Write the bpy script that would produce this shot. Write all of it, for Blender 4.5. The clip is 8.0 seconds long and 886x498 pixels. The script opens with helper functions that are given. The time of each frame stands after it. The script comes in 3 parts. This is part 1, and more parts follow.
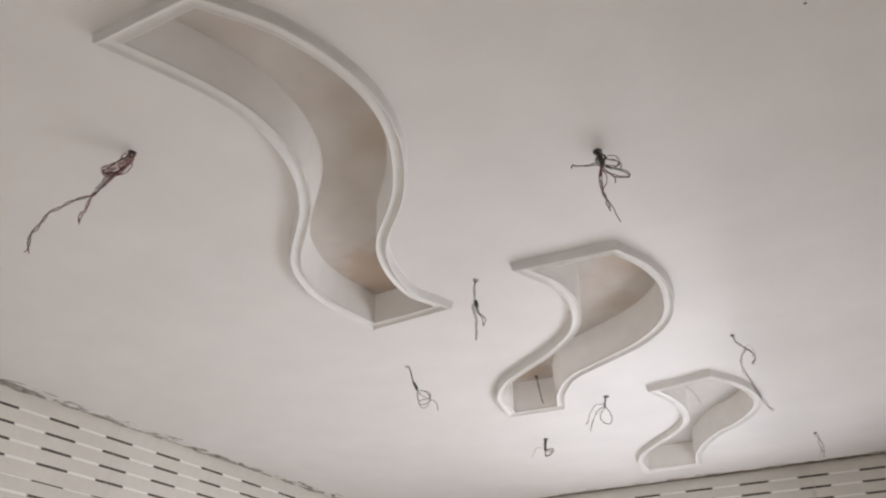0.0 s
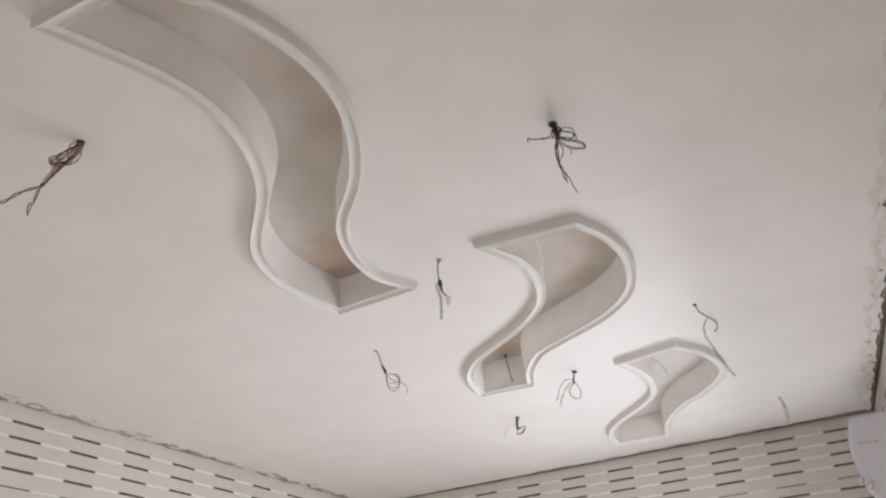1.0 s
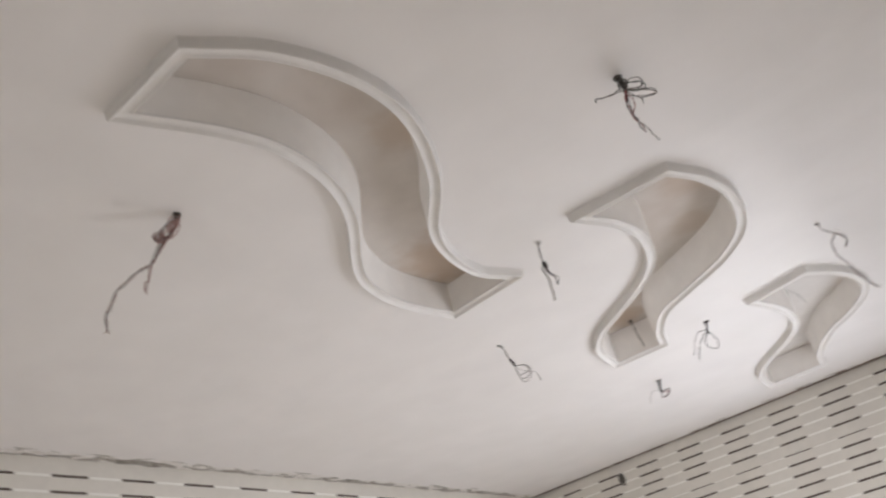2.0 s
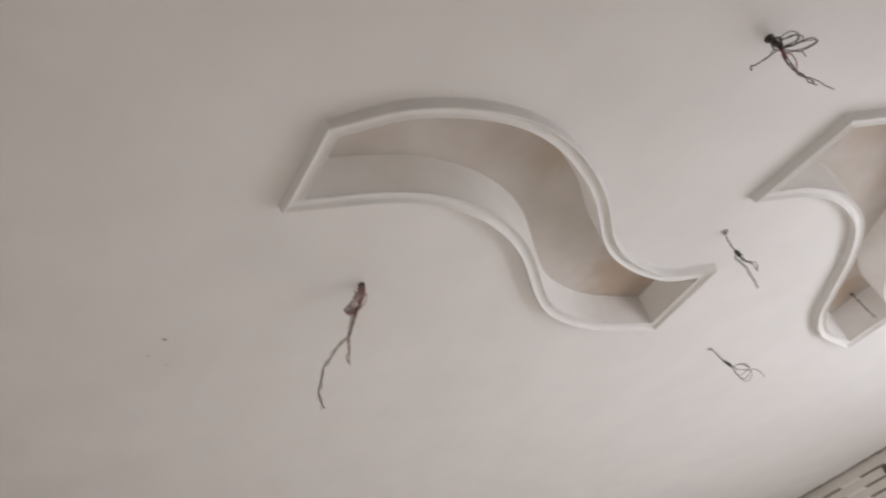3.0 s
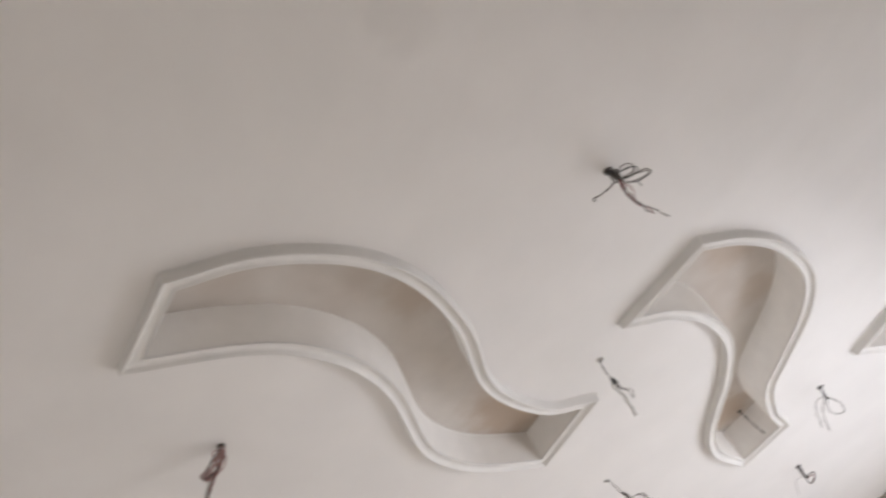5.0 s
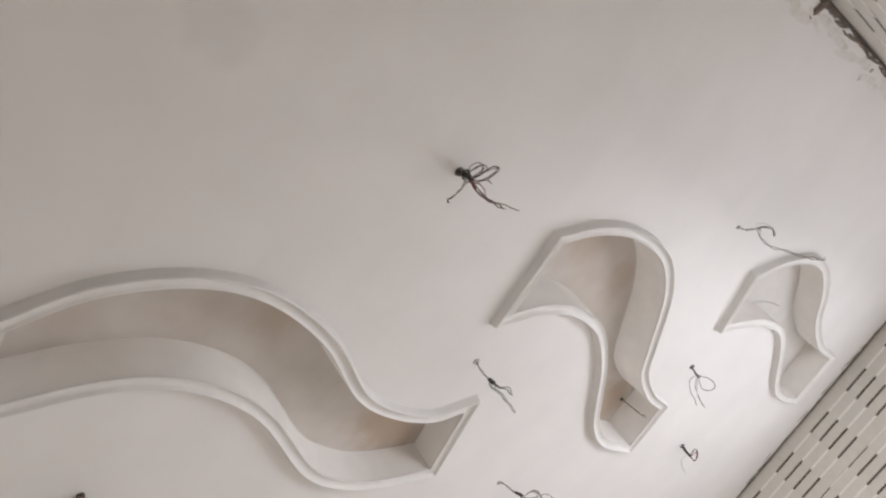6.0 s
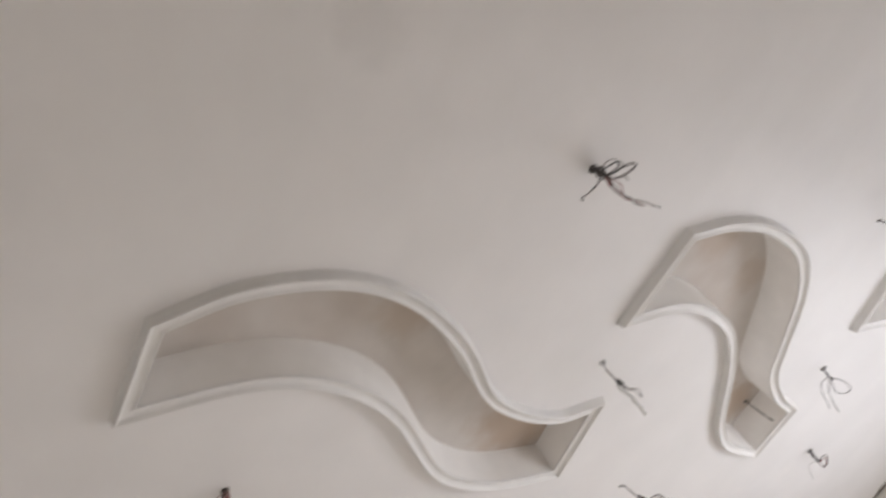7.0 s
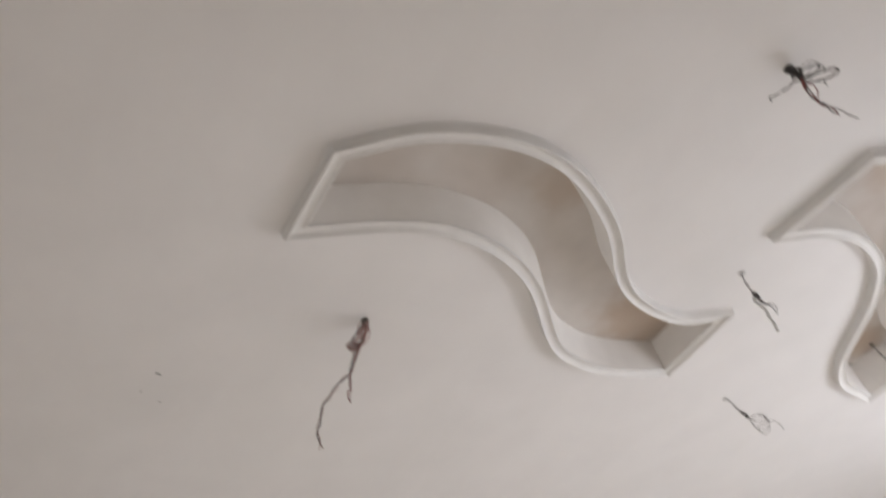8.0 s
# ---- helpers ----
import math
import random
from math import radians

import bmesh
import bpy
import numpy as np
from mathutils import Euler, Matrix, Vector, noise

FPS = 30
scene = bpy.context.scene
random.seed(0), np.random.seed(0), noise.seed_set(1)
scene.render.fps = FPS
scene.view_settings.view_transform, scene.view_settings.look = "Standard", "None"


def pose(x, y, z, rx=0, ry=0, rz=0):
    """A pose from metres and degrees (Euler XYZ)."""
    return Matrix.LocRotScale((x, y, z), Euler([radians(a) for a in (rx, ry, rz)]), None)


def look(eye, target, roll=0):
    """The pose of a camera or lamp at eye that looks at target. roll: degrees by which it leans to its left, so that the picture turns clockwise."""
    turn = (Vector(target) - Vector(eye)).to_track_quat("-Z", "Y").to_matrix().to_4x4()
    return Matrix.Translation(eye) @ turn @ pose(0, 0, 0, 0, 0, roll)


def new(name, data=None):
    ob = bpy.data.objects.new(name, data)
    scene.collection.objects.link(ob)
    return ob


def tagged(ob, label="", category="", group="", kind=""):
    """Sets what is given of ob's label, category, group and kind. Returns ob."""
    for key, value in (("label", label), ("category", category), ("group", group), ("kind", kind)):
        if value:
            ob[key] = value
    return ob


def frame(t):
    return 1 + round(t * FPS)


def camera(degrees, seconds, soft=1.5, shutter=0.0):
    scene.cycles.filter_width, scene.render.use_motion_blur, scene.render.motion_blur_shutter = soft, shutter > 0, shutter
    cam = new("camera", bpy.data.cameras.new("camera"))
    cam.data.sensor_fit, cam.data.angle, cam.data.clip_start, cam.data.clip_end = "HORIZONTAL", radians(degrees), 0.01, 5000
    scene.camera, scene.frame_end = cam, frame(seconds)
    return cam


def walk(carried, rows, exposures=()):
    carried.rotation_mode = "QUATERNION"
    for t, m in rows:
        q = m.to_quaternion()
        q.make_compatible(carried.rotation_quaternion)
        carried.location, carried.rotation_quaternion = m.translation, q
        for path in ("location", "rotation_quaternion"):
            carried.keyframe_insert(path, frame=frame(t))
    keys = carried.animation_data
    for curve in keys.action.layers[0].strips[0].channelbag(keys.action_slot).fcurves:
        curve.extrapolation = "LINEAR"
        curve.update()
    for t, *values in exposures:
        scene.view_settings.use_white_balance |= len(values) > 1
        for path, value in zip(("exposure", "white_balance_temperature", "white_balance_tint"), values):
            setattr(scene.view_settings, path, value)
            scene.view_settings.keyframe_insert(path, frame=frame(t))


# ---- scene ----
cam = camera(60.5, 8.0, soft=2.1, shutter=0.5)
PATH = [
    (0, (0.02, 0.519, 1.702), (-0.898, 1.948, 2.757), 1.0),
    (0.5, (0.024, 0.525, 1.696), (-0.853, 1.989, 2.738), 0.2),
    (1, (0.028, 0.54, 1.687), (-0.831, 2.024, 2.715), -2.7),
    (1.2, (0.025, 0.544, 1.682), (-0.842, 2.025, 2.709), -5.1),
    (2.3, (0.041, 0.559, 1.687), (-1.125, 1.777, 2.764), -13.5),
    (2.5, (0.039, 0.56, 1.691), (-1.178, 1.698, 2.796), -14.3),
    (3, (0.03, 0.572, 1.683), (-1.262, 1.496, 2.899), -16.0),
    (3.5, (0.026, 0.583, 1.68), (-1.242, 1.39, 2.999), -16.8),
    (3.7, (0.031, 0.591, 1.678), (-1.21, 1.371, 3.039), -16.9),
    (4, (0.041, 0.606, 1.676), (-1.164, 1.348, 3.091), -16.7),
    (4.2, (0.042, 0.615, 1.678), (-1.109, 1.411, 3.107), -19.1),
    (4.5, (0.043, 0.634, 1.686), (-1.037, 1.522, 3.116), -22.9),
    (5, (0.058, 0.683, 1.693), (-0.89, 1.744, 3.098), -28.0),
    (5.2, (0.06, 0.697, 1.693), (-0.832, 1.826, 3.082), -30.3),
    (6.3, (0.065, 0.754, 1.657), (-0.716, 2.034, 2.981), -41.8),
    (6.5, (0.06, 0.742, 1.687), (-0.7, 1.987, 3.055), -42.6),
    (6.8, (0.045, 0.711, 1.708), (-0.775, 1.867, 3.118), -39.8),
    (7, (0.03, 0.69, 1.709), (-0.854, 1.78, 3.134), -35.6),
    (7.2, (0.01, 0.673, 1.708), (-0.954, 1.711, 3.12), -31.9),
    (7.3, (0.0, 0.664, 1.707), (-0.996, 1.69, 3.106), -30.0),
    (7.5, (-0.017, 0.648, 1.703), (-1.142, 1.622, 3.039), -23.9),
    (7.6, (-0.023, 0.639, 1.7), (-1.235, 1.591, 2.974), -20.2),
    (7.7, (-0.027, 0.629, 1.696), (-1.254, 1.572, 2.963), -18.7),
    (7.8, (-0.029, 0.619, 1.693), (-1.261, 1.547, 2.967), -17.6),
    (7.9, (-0.031, 0.609, 1.688), (-1.255, 1.525, 2.98), -16.7),
    (8, (-0.032, 0.598, 1.684), (-1.232, 1.488, 3.013), -15.7),
]
walk(cam, [(t, look(eye, target, roll)) for t, eye, target, roll in PATH],
     [(0.0, 0.55), (1.0, 0.56), (2.5, 0.53), (3.5, 0.53), (4.0, 0.55), (5.0, 0.62), (6.5, 0.57), (7.5, 0.54), (8.0, 0.54)])

# ---- light ----
C = 2.6                      # height of the ceiling's underside
world = bpy.data.worlds.new("sky")
scene.world = world
world.use_nodes = True
wn = world.node_tree.nodes
sky = wn.new("ShaderNodeTexSky")
sky.sky_type, sky.sun_disc = "NISHITA", False
sky.sun_elevation, sky.sun_rotation = radians(35), radians(100)
world.node_tree.links.new(sky.outputs["Color"], wn["Background"].inputs["Color"])
wn["Background"].inputs["Strength"].default_value = 0.12


def area_lamp(name, m, sx, sy, watts, colour):
    data = bpy.data.lights.new(name, "AREA")
    data.shape, data.size, data.size_y = "RECTANGLE", sx, sy
    data.energy, data.color = watts, colour
    ob = new(name, data)
    ob.matrix_world = m
    return ob


WINDOW_Y = (2.36, 3.24)
WINDOW_Z = (0.98, 2.08)


def right_x(y):
    """The inner face of the right-hand wall, which runs slightly askew."""
    return 0.494 - 0.128 * y


wy, wz = sum(WINDOW_Y) / 2, sum(WINDOW_Z) / 2
area_lamp("window_daylight", look((right_x(wy) + 0.02, wy, wz), (right_x(wy) - 1.0, wy - 0.13, wz - 0.42)), 0.80, 1.0, 16.5, (0.925, 0.94, 0.995))
FAR_WINDOW = (-1.30, -0.20, 0.92, 1.97)
area_lamp("far_window_daylight", look((-0.75, 3.884, 1.445), (-0.75, 2.884, 1.445)), 1.0, 1.0, 10.5, (0.89, 0.915, 1.0))
# fill lamp added behind the camera to raise the ambient level
area_lamp("back_fill_light", look((-1.0, -0.98, 1.05), (-1.0, 0.02, 0.05)), 0.85, 1.95, 14.5, (0.955, 0.96, 0.955))
sun = bpy.data.lights.new("sun", "SUN")
sun.energy, sun.angle, sun.color = 4.0, radians(0.6), (1.0, 0.96, 0.90)
new("sun", sun).matrix_world = look((4.0, 3.6, 5.2), (-0.6, 2.5, 0.0))


# ---- materials ----
def material(name, colour, rough=0.6, grain=0.06, scale=14.0, bump=0.12, bump_scale=60.0, stain=None, stain_scale=2.2, stain_amount=0.5, metal=0.0, stain_lo=0.5, stain_hi=0.72, distance=0.004, per_piece=0.0):
    """Principled surface with fine grain, broad stains and a little relief, all in metres."""
    mat = bpy.data.materials.new(name)
    mat.use_nodes = True
    nt = mat.node_tree
    n, link = nt.nodes, nt.links
    bsdf = n["Principled BSDF"]
    bsdf.inputs["Roughness"].default_value = rough
    bsdf.inputs["Metallic"].default_value = metal
    geo = n.new("ShaderNodeNewGeometry")
    fine = n.new("ShaderNodeTexNoise")
    fine.inputs["Scale"].default_value, fine.inputs["Detail"].default_value = scale, 5.0
    link.new(geo.outputs["Position"], fine.inputs["Vector"])
    ramp = n.new("ShaderNodeValToRGB")
    ramp.color_ramp.elements[0].position, ramp.color_ramp.elements[1].position = 0.3, 0.7
    ramp.color_ramp.elements[0].color = (*[max(0, c * (1 - grain)) for c in colour], 1)
    ramp.color_ramp.elements[1].color = (*[min(1, c * (1 + grain)) for c in colour], 1)
    link.new(fine.outputs["Fac"], ramp.inputs["Fac"])
    last = ramp.outputs["Color"]
    if stain:
        broad = n.new("ShaderNodeTexNoise")
        broad.inputs["Scale"].default_value, broad.inputs["Detail"].default_value = stain_scale, 3.0
        link.new(geo.outputs["Position"], broad.inputs["Vector"])
        span = n.new("ShaderNodeMapRange")
        span.inputs["From Min"].default_value, span.inputs["From Max"].default_value = stain_lo, stain_hi
        span.inputs["To Max"].default_value = stain_amount
        link.new(broad.outputs["Fac"], span.inputs["Value"])
        mix = n.new("ShaderNodeMix")
        mix.data_type = "RGBA"
        link.new(span.outputs["Result"], mix.inputs["Factor"])
        link.new(last, mix.inputs["A"])
        mix.inputs["B"].default_value = (*stain, 1)
        last = mix.outputs["Result"]
    if per_piece:
        info = n.new("ShaderNodeObjectInfo")
        hsv = n.new("ShaderNodeHueSaturation")
        span = n.new("ShaderNodeMapRange")
        span.inputs["To Min"].default_value, span.inputs["To Max"].default_value = 1 - per_piece, 1 + per_piece
        link.new(info.outputs["Random"], span.inputs["Value"])
        link.new(span.outputs["Result"], hsv.inputs["Value"])
        link.new(last, hsv.inputs["Color"])
        last = hsv.outputs["Color"]
    link.new(last, bsdf.inputs["Base Color"])
    if bump:
        rel = n.new("ShaderNodeTexNoise")
        rel.inputs["Scale"].default_value, rel.inputs["Detail"].default_value = bump_scale, 4.0
        link.new(geo.outputs["Position"], rel.inputs["Vector"])
        b = n.new("ShaderNodeBump")
        b.inputs["Strength"].default_value, b.inputs["Distance"].default_value = bump, distance
        link.new(rel.outputs["Fac"], b.inputs["Height"])
        link.new(b.outputs["Normal"], bsdf.inputs["Normal"])
    return mat


PLASTER = material("white_ceiling_plaster", (0.80, 0.775, 0.765), 0.55, 0.025, 7.0, 0.10, 5.0, (0.74, 0.715, 0.695), 1.6, 0.5, distance=0.02)
def soft_patch(mat, place, radius, colour, amount):
    """Adds one soft round patch of colour at a place to a material."""
    nt = mat.node_tree
    n, link = nt.nodes, nt.links
    bsdf = n["Principled BSDF"]
    old = bsdf.inputs["Base Color"].links[0].from_socket
    geo = n.new("ShaderNodeNewGeometry")
    wob = n.new("ShaderNodeTexNoise")
    wob.inputs["Scale"].default_value = 22.0
    link.new(geo.outputs["Position"], wob.inputs["Vector"])
    add = n.new("ShaderNodeVectorMath")
    add.operation = "MULTIPLY_ADD"
    link.new(wob.outputs["Color"], add.inputs[0])
    add.inputs[1].default_value = (radius * 0.7,) * 3
    link.new(geo.outputs["Position"], add.inputs[2])
    dist = n.new("ShaderNodeVectorMath")
    dist.operation = "DISTANCE"
    link.new(add.outputs["Vector"], dist.inputs[0])
    dist.inputs[1].default_value = [c + radius * 0.35 for c in place]
    span = n.new("ShaderNodeMapRange")
    span.interpolation_type = "SMOOTHSTEP"
    span.inputs["From Min"].default_value, span.inputs["From Max"].default_value = radius, radius * 0.35
    span.inputs["To Max"].default_value = amount
    link.new(dist.outputs["Value"], span.inputs["Value"])
    mix = n.new("ShaderNodeMix")
    mix.data_type = "RGBA"
    link.new(span.outputs["Result"], mix.inputs["Factor"])
    link.new(old, mix.inputs["A"])
    mix.inputs["B"].default_value = (*colour, 1)
    link.new(mix.outputs["Result"], bsdf.inputs["Base Color"])


def trowel(mat, turn, colour, amount):
    """Adds faint long trowel streaks across a material."""
    nt = mat.node_tree
    n, link = nt.nodes, nt.links
    bsdf = n["Principled BSDF"]
    old = bsdf.inputs["Base Color"].links[0].from_socket
    geo = n.new("ShaderNodeNewGeometry")
    place = n.new("ShaderNodeMapping")
    place.inputs["Rotation"].default_value = (0, 0, turn)
    place.inputs["Scale"].default_value = (1.2, 2.9, 1.0)
    link.new(geo.outputs["Position"], place.inputs["Vector"])
    marks = n.new("ShaderNodeTexNoise")
    marks.inputs["Scale"].default_value, marks.inputs["Detail"].default_value, marks.inputs["Distortion"].default_value = 1.7, 4.0, 0.6
    link.new(place.outputs["Vector"], marks.inputs["Vector"])
    span = n.new("ShaderNodeMapRange")
    span.inputs["From Min"].default_value, span.inputs["From Max"].default_value = 0.45, 0.68
    span.inputs["To Max"].default_value = amount
    link.new(marks.outputs["Fac"], span.inputs["Value"])
    mix = n.new("ShaderNodeMix")
    mix.data_type = "RGBA"
    link.new(span.outputs["Result"], mix.inputs["Factor"])
    link.new(old, mix.inputs["A"])
    mix.inputs["B"].default_value = (*colour, 1)
    link.new(mix.outputs["Result"], bsdf.inputs["Base Color"])


trowel(PLASTER, 0.5, (0.74, 0.72, 0.70), 0.25)
trowel(PLASTER, -0.9, (0.84, 0.815, 0.80), 0.28)
soft_patch(PLASTER, (-0.20, 1.115, C), 0.075, (0.58, 0.56, 0.55), 0.24)
MOULD = material("smooth_gypsum_moulding", (0.765, 0.745, 0.725), 0.55, 0.03, 25.0, 0.08, 90.0, (0.74, 0.71, 0.67), 6.0, 0.35)
NICHE = material("thin_painted_plaster", (0.87, 0.84, 0.81), 0.6, 0.03, 20.0, 0.12, 40.0, (0.78, 0.73, 0.68), 3.5, 0.4)
# brown blotches; the far-end ones also paint in the shade of the corner
TOP_BLOTCHES_AND_SHADE = (((-1.00, 1.84), 0.17, 0.85), ((-0.70, 1.42), 0.09, 0.5), ((-0.47, 2.14), 0.10, 0.6), ((-0.56, 2.33), 0.08, 0.4), ((-1.01, 2.63), 0.12, 0.85))
NICHE_TOP = material("unpainted_tan_plaster_end_shade", (0.60, 0.557, 0.515), 0.7, 0.04, 18.0, 0.12, 30.0, (0.46, 0.385, 0.325), 3.4, 0.7)
# same plaster as the tan tops, with its cool shade put in as grey
NICHE_TOP_SHADED = material("cool_shade_grey_plaster", (0.63, 0.60, 0.57), 0.7, 0.04, 18.0, 0.12, 30.0, (0.52, 0.475, 0.43), 3.4, 0.5)
for (sx, sy), sr, amount in TOP_BLOTCHES_AND_SHADE:
    soft_patch(NICHE_TOP, (sx, sy, C + 0.072), sr, (0.47, 0.37, 0.285), amount)
TILE = material("glazed_grey_beige_tile", (0.655, 0.622, 0.565), 0.32, 0.03, 40.0, 0.05, 120.0, (0.54, 0.505, 0.455), 3.0, 0.35, per_piece=0.03)
TILE_DARK = material("dark_brown_printed_dash", (0.085, 0.062, 0.05), 0.4, 0.12, 90.0, 0.0)
TILE_WHITE = material("white_printed_dash", (0.81, 0.79, 0.745), 0.3, 0.04, 90.0, 0.0)
GROUT = material("beige_grout", (0.50, 0.47, 0.42), 0.9, 0.1, 60.0, 0.3, 120.0, (0.40, 0.37, 0.33), 5.0, 0.5)
MORTAR = material("dried_grey_mortar", (0.38, 0.355, 0.32), 0.95, 0.25, 70.0, 0.7, 140.0, (0.14, 0.12, 0.10), 25.0, 0.8)
BROWN_MORTAR = material("damp_brown_mortar", (0.21, 0.165, 0.135), 0.95, 0.3, 60.0, 0.8, 130.0, (0.11, 0.085, 0.068), 22.0, 0.7)
PALE_MORTAR = material("dried_pale_putty", (0.75, 0.72, 0.69), 0.8, 0.06, 70.0, 0.3, 120.0, (0.55, 0.52, 0.48), 30.0, 0.6)
CONCRETE = material("dark_slab_concrete", (0.16, 0.145, 0.13), 0.95, 0.2, 30.0, 0.5, 60.0, (0.08, 0.07, 0.06), 3.0, 0.6)
FLOOR = material("tan_floor_tile", (0.64, 0.56, 0.485), 0.35, 0.08, 12.0, 0.06, 50.0, (0.55, 0.475, 0.40), 1.5, 0.5, per_piece=0.05)
WIRE_BLACK = material("black_cable_sheath", (0.058, 0.047, 0.042), 0.4, 0.2, 200.0, 0.1, 400.0)
WIRE_GREY = material("grey_cable_sheath", (0.165, 0.145, 0.13), 0.45, 0.2, 200.0, 0.1, 400.0)
WIRE_GREEN = material("dull_green_cable_sheath", (0.10, 0.13, 0.11), 0.45, 0.2, 200.0, 0.1, 400.0)
WIRE_RED = material("dusty_red_cable_sheath", (0.23, 0.066, 0.062), 0.45, 0.25, 200.0, 0.1, 400.0)
WIRE_BROWN = material("dusty_red_brown_cable_sheath", (0.22, 0.12, 0.10), 0.5, 0.25, 200.0, 0.1, 400.0)
WIRE_PALE = material("pale_grey_cable_sheath", (0.56, 0.55, 0.53), 0.5, 0.1, 200.0, 0.1, 400.0)
WIRE_PINK = material("dusty_pink_cable_sheath", (0.40, 0.25, 0.23), 0.5, 0.2, 200.0, 0.1, 400.0)
PALE_TAPE = material("pale_crumpled_tape", (0.74, 0.73, 0.71), 0.5, 0.1, 120.0, 0.2, 300.0)
TAPE = material("black_insulating_tape", (0.04, 0.034, 0.032), 0.35, 0.3, 150.0, 0.2, 300.0)
COPPER = material("bare_copper", (0.30, 0.17, 0.12), 0.5, 0.1, 200.0, 0.0, metal=1.0)
HOLE = material("dusty_conduit_end", (0.10, 0.09, 0.08), 0.8, 0.2, 150.0, 0.2, 300.0)
ENAMEL = material("white_enamel", (0.68, 0.66, 0.70), 0.28, 0.02, 20.0, 0.0, stain=(0.61, 0.59, 0.62), stain_scale=5.0, stain_amount=0.3)
GREY_PRINT = material("faint_grey_print", (0.52, 0.51, 0.54), 0.4, 0.05, 50.0, 0.0)
CHROME = material("chrome", (0.75, 0.74, 0.73), 0.12, 0.03, 60.0, 0.0, metal=1.0)
ALUMINIUM = material("grey_aluminium", (0.55, 0.55, 0.56), 0.4, 0.04, 60.0, 0.0, metal=1.0)
WOOD = material("brown_door_timber", (0.22, 0.13, 0.075), 0.5, 0.2, 20.0, 0.2, 60.0)


# ---- small tools ----
def mesh_object(name, bm, mats, parent=None, label="", smooth=None):
    """Links a bmesh as one mesh object; smooth: the angle in degrees past which edges stay sharp."""
    bm.normal_update()
    data = bpy.data.meshes.new(name)
    bm.to_mesh(data)
    bm.free()
    for m in (mats if isinstance(mats, (list, tuple)) else [mats]):
        data.materials.append(m)
    if smooth:
        for p in data.polygons:
            p.use_smooth = True
        data.set_sharp_from_angle(angle=radians(smooth))
    ob = new(name, data)
    if parent:
        ob.parent = parent
    if label:
        tagged(ob, label)
    return ob


def part(name, bm, mat, parent, label="", smooth=None):
    return mesh_object(name, bm, mat, parent, label, smooth)


def box(bm, lo, hi, bevel=0.0, index=0):
    """A box between two corners, added to bm."""
    made = bmesh.ops.create_cube(bm, size=1.0)["verts"]
    size = [hi[i] - lo[i] for i in range(3)]
    mid = [(hi[i] + lo[i]) / 2 for i in range(3)]
    for v in made:
        v.co = Vector([v.co[i] * size[i] + mid[i] for i in range(3)])
    faces = {f for v in made for f in v.link_faces}
    for f in faces:
        f.material_index = index
    if bevel:
        bmesh.ops.bevel(bm, geom=list({e for f in faces for e in f.edges}), offset=bevel, segments=2, affect="EDGES")
    return bm


def spline(points, steps):
    """A smooth line through a few points: Catmull-Rom, the ends carried on straight."""
    p = [Vector(q) for q in points]
    p = [2 * p[0] - p[1]] + p + [2 * p[-1] - p[-2]]
    out = []
    for i in range(1, len(p) - 2):
        a, b, c, d = p[i - 1:i + 3]
        for k in range(steps):
            t = k / steps
            out.append(0.5 * ((2 * b) + (c - a) * t + (2 * a - 5 * b + 4 * c - d) * t * t + (3 * b - a - 3 * c + d) * t ** 3))
    out.append(p[-2])
    return out


def tube(bm, points, radius, sides=7, index=0, taper=0.0):
    """A round tube along points, its ends closed."""
    rings, side = [], None
    for i, q in enumerate(points):
        way = (points[min(i + 1, len(points) - 1)] - points[max(i - 1, 0)]).normalized()
        if side is None:
            side = way.orthogonal().normalized()
        side = (side - way * side.dot(way)).normalized()
        other = way.cross(side)
        r = radius * (1 - taper * i / max(1, len(points) - 1))
        rings.append([bm.verts.new(q + r * (math.cos(2 * math.pi * k / sides) * side + math.sin(2 * math.pi * k / sides) * other)) for k in range(sides)])
    for a, b in zip(rings, rings[1:]):
        for k in range(sides):
            f = bm.faces.new((a[k], a[(k + 1) % sides], b[(k + 1) % sides], b[k]))
            f.material_index = index
    for f in (bm.faces.new(rings[0][::-1]), bm.faces.new(rings[-1])):
        f.material_index = index
    return bm


# ---- the S-shaped recesses: their lower lips, in plan ----
def s_outline(right, left, steps=9):
    """A closed outline, anticlockwise from above: up the right-hand edge and back down the left."""
    return spline(right, steps) + spline(left, steps)[::-1]


def outset(outline, d):
    """The outline moved outwards by d, with mitred corners."""
    out, n = [], len(outline)
    for i in range(n):
        a, b, c = outline[i - 1], outline[i], outline[(i + 1) % n]
        u, v = (b - a).normalized(), (c - b).normalized()
        nu, nv = Vector((u.y, -u.x)), Vector((v.y, -v.x))
        m = (nu + nv).normalized()
        out.append(b + m * (d / max(0.35, m.dot(nu))))
    return out


